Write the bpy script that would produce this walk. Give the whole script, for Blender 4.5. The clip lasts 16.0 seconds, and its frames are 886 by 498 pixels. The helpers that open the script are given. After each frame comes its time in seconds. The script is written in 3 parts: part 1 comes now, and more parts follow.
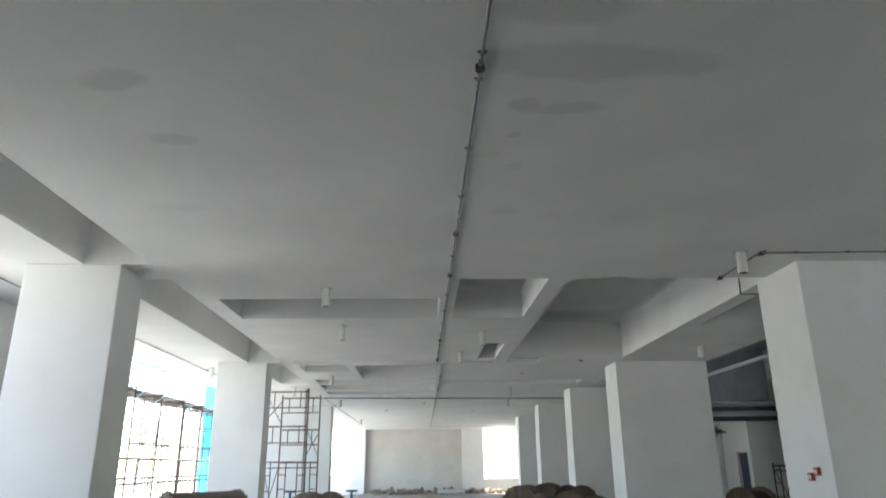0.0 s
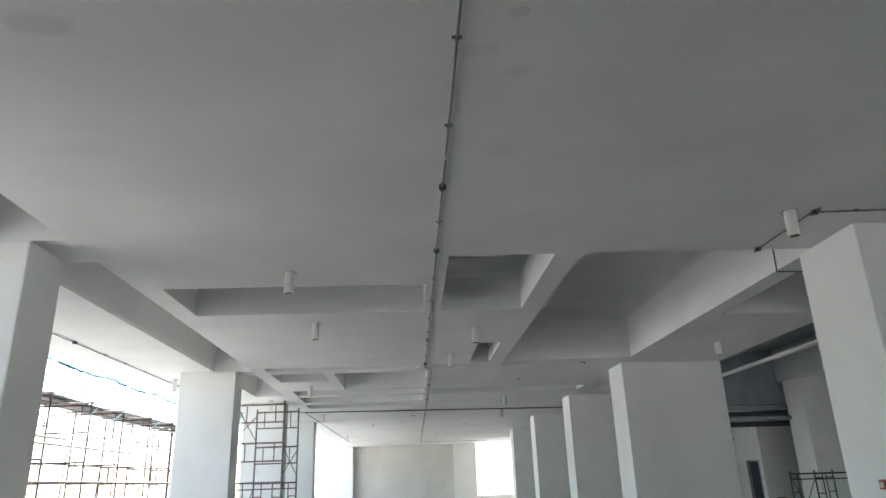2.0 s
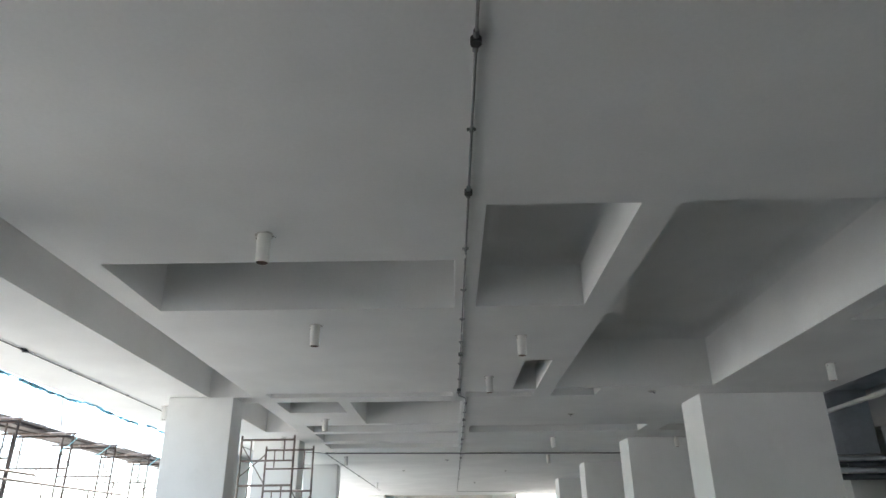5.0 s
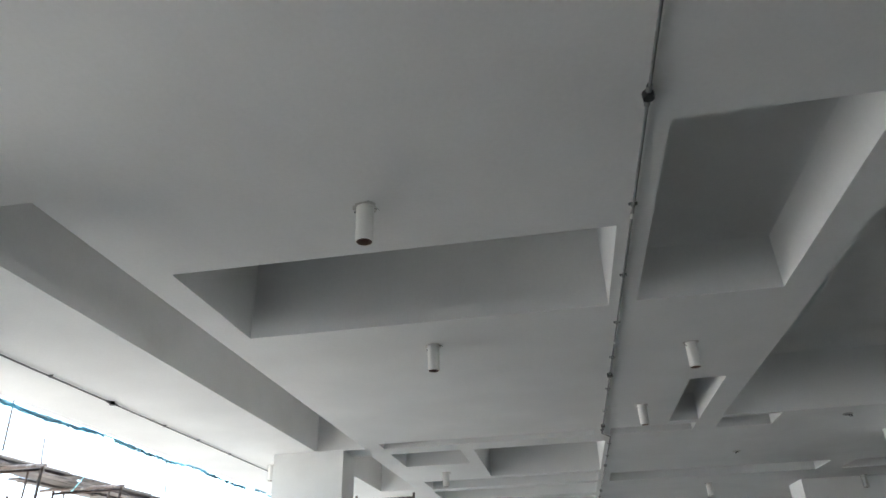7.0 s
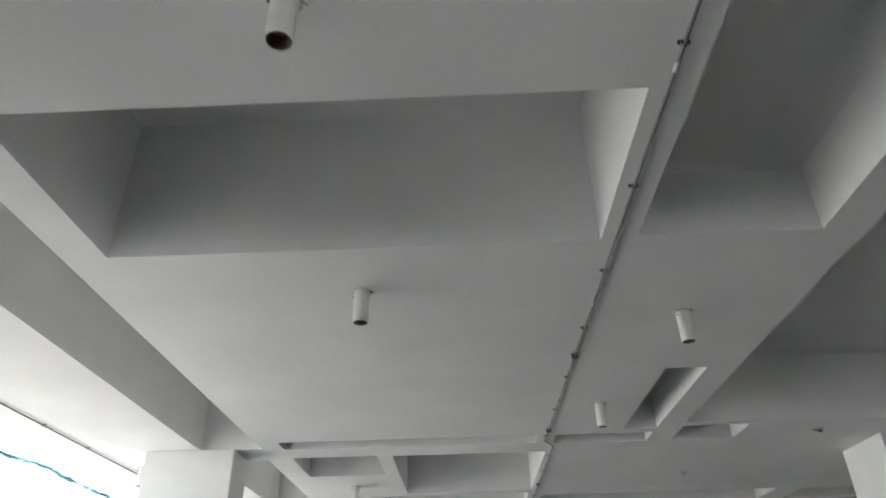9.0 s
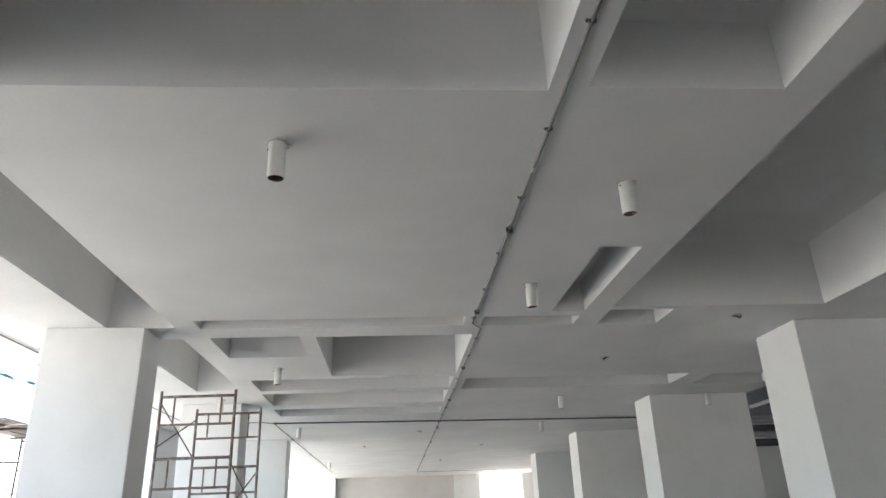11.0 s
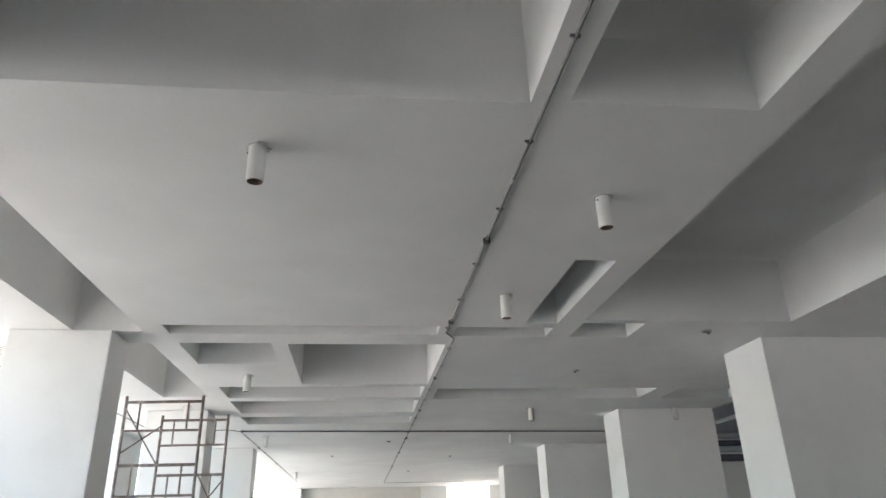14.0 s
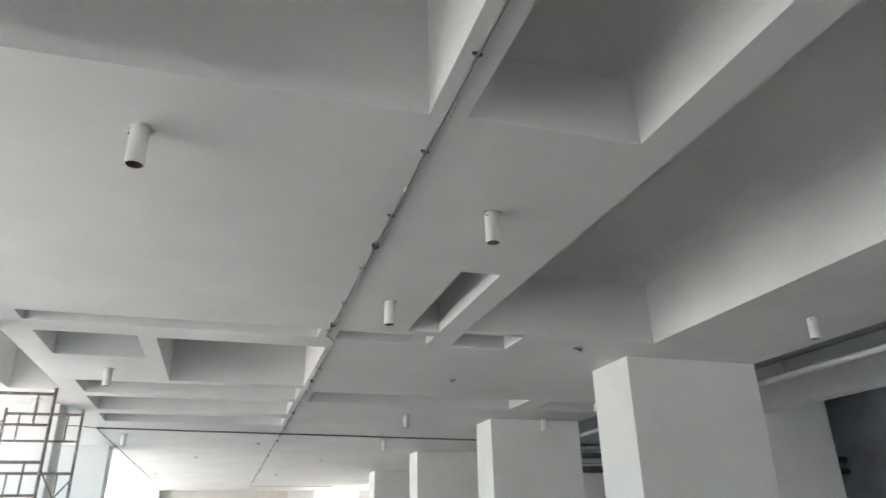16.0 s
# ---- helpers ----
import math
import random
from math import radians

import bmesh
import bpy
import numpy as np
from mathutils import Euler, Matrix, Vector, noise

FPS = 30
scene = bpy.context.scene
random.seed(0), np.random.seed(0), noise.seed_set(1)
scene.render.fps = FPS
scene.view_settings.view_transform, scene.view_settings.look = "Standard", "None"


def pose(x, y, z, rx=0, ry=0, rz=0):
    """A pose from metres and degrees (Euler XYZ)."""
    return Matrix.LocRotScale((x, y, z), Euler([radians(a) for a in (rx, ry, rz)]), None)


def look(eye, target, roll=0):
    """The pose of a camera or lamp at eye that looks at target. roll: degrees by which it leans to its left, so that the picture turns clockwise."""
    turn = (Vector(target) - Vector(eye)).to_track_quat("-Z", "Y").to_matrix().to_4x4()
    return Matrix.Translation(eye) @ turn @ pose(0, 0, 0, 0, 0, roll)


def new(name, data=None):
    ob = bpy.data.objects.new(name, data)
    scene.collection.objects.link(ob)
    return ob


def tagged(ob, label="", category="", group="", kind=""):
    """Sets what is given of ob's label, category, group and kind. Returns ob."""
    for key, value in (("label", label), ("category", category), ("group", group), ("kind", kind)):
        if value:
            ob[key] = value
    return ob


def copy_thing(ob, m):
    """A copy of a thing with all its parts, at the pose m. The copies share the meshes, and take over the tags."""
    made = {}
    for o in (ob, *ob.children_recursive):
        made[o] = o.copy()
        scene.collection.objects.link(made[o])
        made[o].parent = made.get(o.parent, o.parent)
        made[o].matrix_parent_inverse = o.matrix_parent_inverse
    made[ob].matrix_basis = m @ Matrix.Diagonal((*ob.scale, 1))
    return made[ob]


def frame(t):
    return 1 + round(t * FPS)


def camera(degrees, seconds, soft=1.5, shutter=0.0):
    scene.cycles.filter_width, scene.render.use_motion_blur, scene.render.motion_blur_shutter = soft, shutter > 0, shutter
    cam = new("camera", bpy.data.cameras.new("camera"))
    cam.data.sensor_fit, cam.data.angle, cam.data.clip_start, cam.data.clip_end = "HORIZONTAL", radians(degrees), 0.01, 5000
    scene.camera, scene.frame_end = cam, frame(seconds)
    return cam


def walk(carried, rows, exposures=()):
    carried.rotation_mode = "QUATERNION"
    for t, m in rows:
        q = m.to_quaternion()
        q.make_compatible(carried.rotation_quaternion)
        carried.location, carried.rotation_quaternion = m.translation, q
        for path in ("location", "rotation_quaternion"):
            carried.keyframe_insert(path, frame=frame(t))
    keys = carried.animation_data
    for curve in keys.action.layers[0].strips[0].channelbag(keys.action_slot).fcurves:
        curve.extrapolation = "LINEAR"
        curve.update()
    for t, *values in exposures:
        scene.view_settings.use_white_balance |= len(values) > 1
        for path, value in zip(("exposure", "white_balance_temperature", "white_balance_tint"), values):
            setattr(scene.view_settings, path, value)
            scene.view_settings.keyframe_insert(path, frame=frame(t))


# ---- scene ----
cam = camera(66.6, 16.0, shutter=0.5)
PATH = [
    (0, (-0.076, -4.112, 1.615), (-0.012, -2.21, 2.229), -0.6),
    (0.5, (-0.077, -3.774, 1.627), (0.012, -1.907, 2.34), -0.4),
    (1, (-0.044, -3.376, 1.635), (0.025, -1.513, 2.357), -1.3),
    (1.5, (-0.024, -3.012, 1.617), (0.019, -1.14, 2.32), -0.3),
    (2, (0.0, -2.557, 1.605), (0.1, -0.671, 2.262), -2.0),
    (2.5, (0.037, -2.172, 1.611), (0.096, -0.293, 2.295), -0.6),
    (3, (0.036, -1.728, 1.617), (0.139, 0.148, 2.302), -2.3),
    (3.2, (0.058, -1.553, 1.619), (0.103, 0.308, 2.351), -1.1),
    (5.3, (0.131, 0.102, 1.644), (0.09, 1.932, 2.452), -0.3),
    (5.5, (0.097, 0.247, 1.633), (-0.107, 2.057, 2.459), 1.1),
    (6, (-0.082, 0.631, 1.671), (-0.36, 2.401, 2.558), -1.7),
    (6.5, (-0.172, 1.038, 1.7), (-0.556, 2.785, 2.595), -0.1),
    (7, (-0.334, 1.461, 1.712), (-0.614, 3.202, 2.657), -1.9),
    (7.5, (-0.412, 1.902, 1.692), (-0.706, 3.615, 2.682), -1.9),
    (8, (-0.569, 2.354, 1.711), (-0.738, 4.067, 2.73), -1.8),
    (8.5, (-0.613, 2.783, 1.695), (-0.735, 4.485, 2.74), -0.6),
    (9, (-0.735, 3.172, 1.708), (-0.776, 4.892, 2.729), -1.4),
    (9.5, (-0.754, 3.42, 1.68), (-0.682, 5.189, 2.61), -1.8),
    (10, (-0.689, 3.674, 1.685), (-0.58, 5.515, 2.459), -0.4),
    (10.2, (-0.694, 3.698, 1.684), (-0.565, 5.549, 2.43), -1.2),
    (12.3, (-0.737, 3.717, 1.662), (-0.574, 5.563, 2.416), -2.6),
    (12.5, (-0.739, 3.721, 1.661), (-0.573, 5.57, 2.404), -2.6),
    (13, (-0.763, 3.73, 1.661), (-0.565, 5.573, 2.412), -2.7),
    (13.5, (-0.769, 3.722, 1.666), (-0.573, 5.57, 2.404), -2.0),
    (14, (-0.757, 3.713, 1.665), (-0.522, 5.542, 2.439), -1.7),
    (14.5, (-0.75, 3.709, 1.663), (-0.445, 5.525, 2.442), -1.4),
    (15, (-0.75, 3.697, 1.667), (-0.359, 5.491, 2.46), -1.1),
    (15.5, (-0.754, 3.705, 1.662), (-0.286, 5.479, 2.457), -1.3),
    (16, (-0.756, 3.708, 1.673), (-0.2, 5.463, 2.453), -1.2),
]
SUN_EL, SUN_ROT, SUN_STRENGTH, SKY_STRENGTH = 60, 4, 4.8, 0.15
EXPO = [(0.0, 2.68, 6380, 6), (3.0, 2.54, 6380, 6), (6.0, 2.43, 6320, 6), (8.0, 2.54, 6350, 6), (10.0, 2.72, 6530, 8), (13.0, 2.72, 6560, 9), (15.0, 2.93, 6500, 8), (16.0, 3.08, 6500, 8)]
walk(cam, [(t, look(eye, target, roll)) for t, eye, target, roll in PATH], EXPO)

# ---- world and light ----
world = bpy.data.worlds.new("world")
scene.world = world
world.use_nodes = True
wn = world.node_tree.nodes
sky = wn.new("ShaderNodeTexSky")
sky.sky_type = "NISHITA"
sky.sun_disc = False
sky.sun_elevation = radians(SUN_EL)
sky.sun_rotation = radians(SUN_ROT)
sky.dust_density = 1.0
wn["Background"].inputs[1].default_value = SKY_STRENGTH
world.node_tree.links.new(sky.outputs[0], wn["Background"].inputs[0])
sun = new("sun", bpy.data.lights.new("sun", "SUN"))
sun.data.energy, sun.data.angle, sun.data.color = SUN_STRENGTH, radians(0.5), (1.0, 0.94, 0.85)
toward = Vector((math.sin(radians(SUN_ROT)) * math.cos(radians(SUN_EL)), math.cos(radians(SUN_ROT)) * math.cos(radians(SUN_EL)), math.sin(radians(SUN_EL))))
sun.matrix_world = look(toward * 30, (0, 0, 0))


# ---- materials ----
def material(name, color, rough=0.6, metal=0.0, scale=3.0, vary=0.12, fine=60.0, bump=0.15, dirt=None, dirt_amount=0.0, random_tone=0.0, spec=0.5):
    """A surface with broad tone variation, fine grain, relief and optional dirt."""
    m = bpy.data.materials.new(name)
    m.use_nodes = True
    n, l = m.node_tree.nodes, m.node_tree.links
    b = n["Principled BSDF"]
    b.inputs["Metallic"].default_value = metal
    b.inputs["Specular IOR Level"].default_value = spec
    tc = n.new("ShaderNodeTexCoord")
    geo = n.new("ShaderNodeNewGeometry")
    big = n.new("ShaderNodeTexNoise")
    big.inputs["Scale"].default_value = scale
    big.inputs["Detail"].default_value = 5
    small = n.new("ShaderNodeTexNoise")
    small.inputs["Scale"].default_value = fine
    small.inputs["Detail"].default_value = 3
    l.new(geo.outputs["Position"], big.inputs["Vector"])
    l.new(geo.outputs["Position"], small.inputs["Vector"])
    ramp = n.new("ShaderNodeMapRange")
    ramp.inputs["From Min"].default_value, ramp.inputs["From Max"].default_value = 0.3, 0.7
    ramp.inputs["To Min"].default_value, ramp.inputs["To Max"].default_value = 1 - vary, 1 + vary * 0.5
    l.new(big.outputs["Fac"], ramp.inputs["Value"])
    grain = n.new("ShaderNodeMapRange")
    grain.inputs["To Min"].default_value, grain.inputs["To Max"].default_value = 1 - vary * 0.5, 1 + vary * 0.5
    l.new(small.outputs["Fac"], grain.inputs["Value"])
    mul = n.new("ShaderNodeMath")
    mul.operation = "MULTIPLY"
    l.new(ramp.outputs[0], mul.inputs[0])
    l.new(grain.outputs[0], mul.inputs[1])
    tone = mul.outputs[0]
    if random_tone:
        info = n.new("ShaderNodeObjectInfo")
        rt = n.new("ShaderNodeMapRange")
        rt.inputs["To Min"].default_value, rt.inputs["To Max"].default_value = 1 - random_tone, 1 + random_tone
        l.new(info.outputs["Random"], rt.inputs["Value"])
        mul2 = n.new("ShaderNodeMath")
        mul2.operation = "MULTIPLY"
        l.new(tone, mul2.inputs[0])
        l.new(rt.outputs[0], mul2.inputs[1])
        tone = mul2.outputs[0]
    col = n.new("ShaderNodeVectorMath")
    col.operation = "SCALE"
    col.inputs[0].default_value = color
    l.new(tone, col.inputs["Scale"])
    out = col.outputs[0]
    if dirt:
        spots = n.new("ShaderNodeTexNoise")
        spots.inputs["Scale"].default_value = scale * 2.7
        spots.inputs["Detail"].default_value = 6
        l.new(geo.outputs["Position"], spots.inputs["Vector"])
        sr = n.new("ShaderNodeMapRange")
        sr.inputs["From Min"].default_value, sr.inputs["From Max"].default_value = 0.52, 0.72
        sr.inputs["To Max"].default_value = dirt_amount
        l.new(spots.outputs["Fac"], sr.inputs["Value"])
        mix = n.new("ShaderNodeMix")
        mix.data_type = "RGBA"
        l.new(sr.outputs[0], mix.inputs["Factor"])
        l.new(out, mix.inputs["A"])
        mix.inputs["B"].default_value = (*dirt, 1)
        out = mix.outputs["Result"]
    l.new(out, b.inputs["Base Color"])
    rr = n.new("ShaderNodeMapRange")
    rr.inputs["To Min"].default_value, rr.inputs["To Max"].default_value = max(rough - 0.1, 0.05), min(rough + 0.1, 1)
    l.new(big.outputs["Fac"], rr.inputs["Value"])
    l.new(rr.outputs[0], b.inputs["Roughness"])
    if bump:
        bp = n.new("ShaderNodeBump")
        bp.inputs["Strength"].default_value = bump
        bp.inputs["Distance"].default_value = 0.004
        l.new(small.outputs["Fac"], bp.inputs["Height"])
        l.new(bp.outputs[0], b.inputs["Normal"])
    return m


def ceiling_material():
    """White emulsion with roller marks and a few faint damp patches."""
    m = material("ceiling_paint", PAINT, 0.75, scale=0.9, vary=0.07, fine=35, bump=0.12, spec=0.3)
    n, l = m.node_tree.nodes, m.node_tree.links
    b = n["Principled BSDF"]
    source = b.inputs["Base Color"].links[0].from_socket
    geo = n.new("ShaderNodeNewGeometry")
    warp = n.new("ShaderNodeTexNoise")
    warp.inputs["Scale"].default_value = 2.2
    warp.inputs["Detail"].default_value = 4
    l.new(geo.outputs["Position"], warp.inputs["Vector"])
    off = n.new("ShaderNodeVectorMath")
    off.operation = "MULTIPLY_ADD"
    off.inputs[1].default_value = (0.3, 0.3, 0)
    off.inputs[2].default_value = (-0.15, -0.15, 0)
    l.new(warp.outputs["Color"], off.inputs[0])
    pos = n.new("ShaderNodeVectorMath")
    l.new(geo.outputs["Position"], pos.inputs[0])
    l.new(off.outputs[0], pos.inputs[1])
    total = None
    for cx, cy, rx, ry, k in STAINS:
        d = n.new("ShaderNodeVectorMath")
        d.operation = "MULTIPLY_ADD"
        d.inputs[1].default_value = (1 / rx, 1 / ry, 0)
        d.inputs[2].default_value = (-cx / rx, -cy / ry, 0)
        l.new(pos.outputs[0], d.inputs[0])
        ln = n.new("ShaderNodeVectorMath")
        ln.operation = "LENGTH"
        l.new(d.outputs[0], ln.inputs[0])
        mr = n.new("ShaderNodeMapRange")
        mr.interpolation_type = "SMOOTHSTEP"
        mr.inputs["From Min"].default_value, mr.inputs["From Max"].default_value = 1.2, 0.65
        mr.inputs["To Max"].default_value = k
        l.new(ln.outputs["Value"], mr.inputs["Value"])
        if total is None:
            total = mr.outputs[0]
        else:
            mx = n.new("ShaderNodeMath")
            mx.operation = "MAXIMUM"
            l.new(total, mx.inputs[0])
            l.new(mr.outputs[0], mx.inputs[1])
            total = mx.outputs[0]
    mix = n.new("ShaderNodeMix")
    mix.data_type = "RGBA"
    l.new(total, mix.inputs["Factor"])
    l.new(source, mix.inputs["A"])
    mix.inputs["B"].default_value = (0.33, 0.33, 0.31, 1)
    l.new(mix.outputs["Result"], b.inputs["Base Color"])
    return m


PAINT = (0.83, 0.83, 0.82)
STAINS = (
    (-2.05, -0.30, 0.26, 0.13, 0.22), (-1.93, 0.49, 0.17, 0.12, 0.2), (0.95, -0.55, 0.70, 0.20, 0.26),
    (1.35, -0.52, 0.45, 0.14, 0.20), (0.72, -1.05, 0.40, 0.16, 0.25), (0.62, -0.02, 0.12, 0.10, 0.25),
    (0.95, 0.02, 0.30, 0.08, 0.2), (0.68, 0.98, 0.07, 0.06, 0.12), (0.41, 0.79, 0.14, 0.06, 0.1), (0.74, 2.0, 0.18, 0.1, 0.07),
    (-2.4, 1.9, 0.3, 0.14, 0.08), (0.60, 0.40, 0.05, 0.05, 0.2),
)
ceiling_paint = ceiling_material()
wall_paint = material("wall_paint", PAINT, 0.7, scale=0.7, vary=0.05, fine=45, bump=0.12, dirt=(0.55, 0.54, 0.5), dirt_amount=0.12, spec=0.3)
far_plaster = material("far_plaster", (0.66, 0.635, 0.60), 0.85, scale=0.6, vary=0.1, fine=30, bump=0.25, dirt=(0.45, 0.43, 0.4), dirt_amount=0.25)
raw_concrete = material("raw_concrete", (0.40, 0.43, 0.47), 0.85, scale=1.3, vary=0.25, fine=25, bump=0.3)
floor_concrete = material("floor_concrete", (0.28, 0.24, 0.195), 0.8, scale=0.8, vary=0.25, fine=30, bump=0.3, dirt=(0.2, 0.18, 0.15), dirt_amount=0.5)
earth = material("earth", (0.45, 0.43, 0.40), 0.95, scale=0.15, vary=0.25, fine=6, bump=0.4)
conduit_metal = material("conduit_metal", (0.17, 0.17, 0.175), 0.45, 0.6, scale=6, vary=0.25, fine=80, bump=0.1)
dark_iron = material("dark_iron", (0.05, 0.05, 0.05), 0.5, 0.6, scale=9, vary=0.3, fine=90, bump=0.1)
lamp_white = material("lamp_white", (0.78, 0.77, 0.74), 0.45, scale=8, vary=0.05, fine=90, bump=0.03)
lamp_inside = material("lamp_inside", (0.22, 0.15, 0.12), 0.5, scale=20, vary=0.2, fine=90, bump=0.05)
plaster_patch = material("plaster_patch", (0.62, 0.60, 0.57), 0.9, scale=12, vary=0.25, fine=70, bump=0.3)
scaffold_steel = material("scaffold_steel", (0.21, 0.165, 0.145), 0.6, 0.35, scale=5, vary=0.4, fine=60, bump=0.2, dirt=(0.5, 0.48, 0.45), dirt_amount=0.7)
weathered_steel = material("weathered_steel", (0.17, 0.125, 0.105), 0.6, 0.35, scale=5, vary=0.4, fine=60, bump=0.2, dirt=(0.30, 0.27, 0.25), dirt_amount=0.5)
red_steel = material("red_steel", (0.22, 0.10, 0.08), 0.55, 0.2, scale=5, vary=0.3, fine=60, bump=0.2)
old_plank = material("old_plank", (0.155, 0.138, 0.13), 0.9, scale=3, vary=0.35, fine=40, bump=0.4, random_tone=0.25)
blue_sheet = material("blue_sheet", (0.20, 0.60, 0.72), 0.6, scale=1.5, vary=0.2, fine=40, bump=0.3)
net_scrap = material("net_scrap", (0.42, 0.60, 0.64), 0.8, scale=4, vary=0.3, fine=40, bump=0.2)


def let_light_through(mat, color, share):
    """Thin cloth or netting: part of the light passes through it."""
    n, l = mat.node_tree.nodes, mat.node_tree.links
    thin = n.new("ShaderNodeBsdfTranslucent")
    thin.inputs["Color"].default_value = (*color, 1)
    mix = n.new("ShaderNodeMixShader")
    mix.inputs[0].default_value = share
    l.new(n["Principled BSDF"].outputs[0], mix.inputs[1])
    l.new(thin.outputs[0], mix.inputs[2])
    l.new(mix.outputs[0], n["Material Output"].inputs[0])


let_light_through(blue_sheet, (0.34, 0.80, 0.90), 0.65)
let_light_through(net_scrap, (0.45, 0.72, 0.78), 0.6)
drum_wood = material("drum_wood", (0.20, 0.145, 0.105), 0.8, scale=4, vary=0.35, fine=45, bump=0.4, random_tone=0.2)
cable_black = material("cable_black", (0.02, 0.02, 0.022), 0.5, scale=10, vary=0.2, fine=60, bump=0.2)
blue_paint = material("blue_paint", (0.05, 0.16, 0.30), 0.5, scale=6, vary=0.25, fine=60, bump=0.1)
red_plastic = material("red_plastic", (0.42, 0.04, 0.04), 0.45, scale=9, vary=0.15, fine=60, bump=0.05)
grey_plastic = material("grey_plastic", (0.62, 0.62, 0.60), 0.45, scale=9, vary=0.1, fine=60, bump=0.05)
door_paint = material("door_paint", (0.035, 0.045, 0.07), 0.5, scale=3, vary=0.2, fine=40, bump=0.1)
rubble_stone = material("rubble_stone", (0.30, 0.25, 0.20), 0.95, scale=3, vary=0.35, fine=25, bump=0.5)
duct_metal = material("duct_metal", (0.42, 0.45, 0.48), 0.5, 0.5, scale=3, vary=0.2, fine=40, bump=0.1)
dark_duct = material("dark_duct", (0.07, 0.08, 0.095), 0.7, scale=3, vary=0.25, fine=40, bump=0.1)


# ---- mesh helpers ----
def part(name, bm, mat, parent=None, label="", smooth=False):
    me = bpy.data.meshes.new(name)
    bmesh.ops.recalc_face_normals(bm, faces=bm.faces)
    if smooth:
        for f in bm.faces:
            f.smooth = True
        for e in bm.edges:
            if len(e.link_faces) == 2 and e.calc_face_angle(0) > 0.7:
                e.smooth = False
    bm.to_mesh(me)
    bm.free()
    me.materials.append(mat)
    ob = new(name, me)
    if parent:
        ob.parent = parent
    if label:
        ob["label"] = label
    return ob


def box(x0, x1, y0, y1, z0, z1, bevel=0.0, bm=None):
    own = bmesh.new()
    bmesh.ops.create_cube(own, size=1)
    bmesh.ops.transform(own, matrix=Matrix.LocRotScale(((x0 + x1) / 2, (y0 + y1) / 2, (z0 + z1) / 2), None, (x1 - x0, y1 - y0, z1 - z0)), verts=own.verts)
    if bevel:
        bmesh.ops.bevel(own, geom=own.edges[:], offset=bevel, segments=2, affect="EDGES", profile=0.5)
    return merge(bm, own)


def merge(bm, own):
    if bm is None:
        return own
    me = bpy.data.meshes.new("tmp")
    own.to_mesh(me)
    own.free()
    bm.from_mesh(me)
    bpy.data.meshes.remove(me)
    return bm


def tube(a, b, r, bm=None, sides=10, r2=None, caps=True):
    a, b = Vector(a), Vector(b)
    own = bmesh.new()
    bmesh.ops.create_cone(own, cap_ends=caps, segments=sides, radius1=r, radius2=r if r2 is None else r2, depth=(b - a).length)
    turn = (b - a).to_track_quat("Z", "Y").to_matrix().to_4x4()
    bmesh.ops.transform(own, matrix=Matrix.Translation((a + b) / 2) @ turn, verts=own.verts)
    return merge(bm, own)


def path_tube(points, r, bm=None, sides=10):
    """A pipe through corner points, with a ball at each inner corner."""
    for a, b in zip(points, points[1:]):
        bm = tube(a, b, r, bm, sides)
    for p in points[1:-1]:
        own = bmesh.new()
        bmesh.ops.create_uvsphere(own, u_segments=sides, v_segments=6, radius=r)
        bmesh.ops.translate(own, verts=own.verts, vec=p)
        bm = merge(bm, own)
    return bm


def holder(name, place, label, category, group=""):
    ob = new(name)
    ob.location = place
    ob.empty_display_size = 0.1
    return tagged(ob, label, category, group)


def setting(ob, label):
    return tagged(ob, label, kind="structure")


# ---- the building ----
CZ = 3.97
X_LEFT, X_EDGE, X_RIGHT = -6.30, 6.78, 15.5
Y_BACK, Y_FAR = -16.0, 42.0
# sunk coffers in the ceiling: x0, x1, y0, y1, depth
COFFERS = (
    (-3.04, 0.20, 5.56, 6.94, 1.36), (0.43, 1.61, 4.46, 6.90, 0.72), (1.91, 4.56, 4.43, 11.26, 1.05),
    (1.21, 1.61, 9.36, 11.41, 0.5), (-3.06, 0.19, 11.58, 11.95, 1.15), (0.41, 1.61, 11.60, 12.01, 1.15),
    (1.93, 2.72, 11.38, 12.01, 1.15), (-3.06, -1.92, 12.38, 13.53, 1.15), (-1.71, 0.36, 12.42, 14.97, 1.15),
    (-3.08, 0.34, 15.18, 16.18, 1.15), (-3.12, 0.34, 16.48, 17.80, 1.15), (-3.2, 0.36, 18.3, 19.3, 1.15),
    (0.58, 4.60, 15.42, 16.40, 1.15), (5.06, 6.50, 15.5, 16.42, 1.15), (4.86, 6.35, 5.30, 7.57, 1.15),
    (-4.13, -3.34, -8.0, 3.78, 1.15), (-4.13, -3.34, 4.46, 11.86, 1.15), (-4.18, -3.40, 12.40, 16.05, 1.15),
)


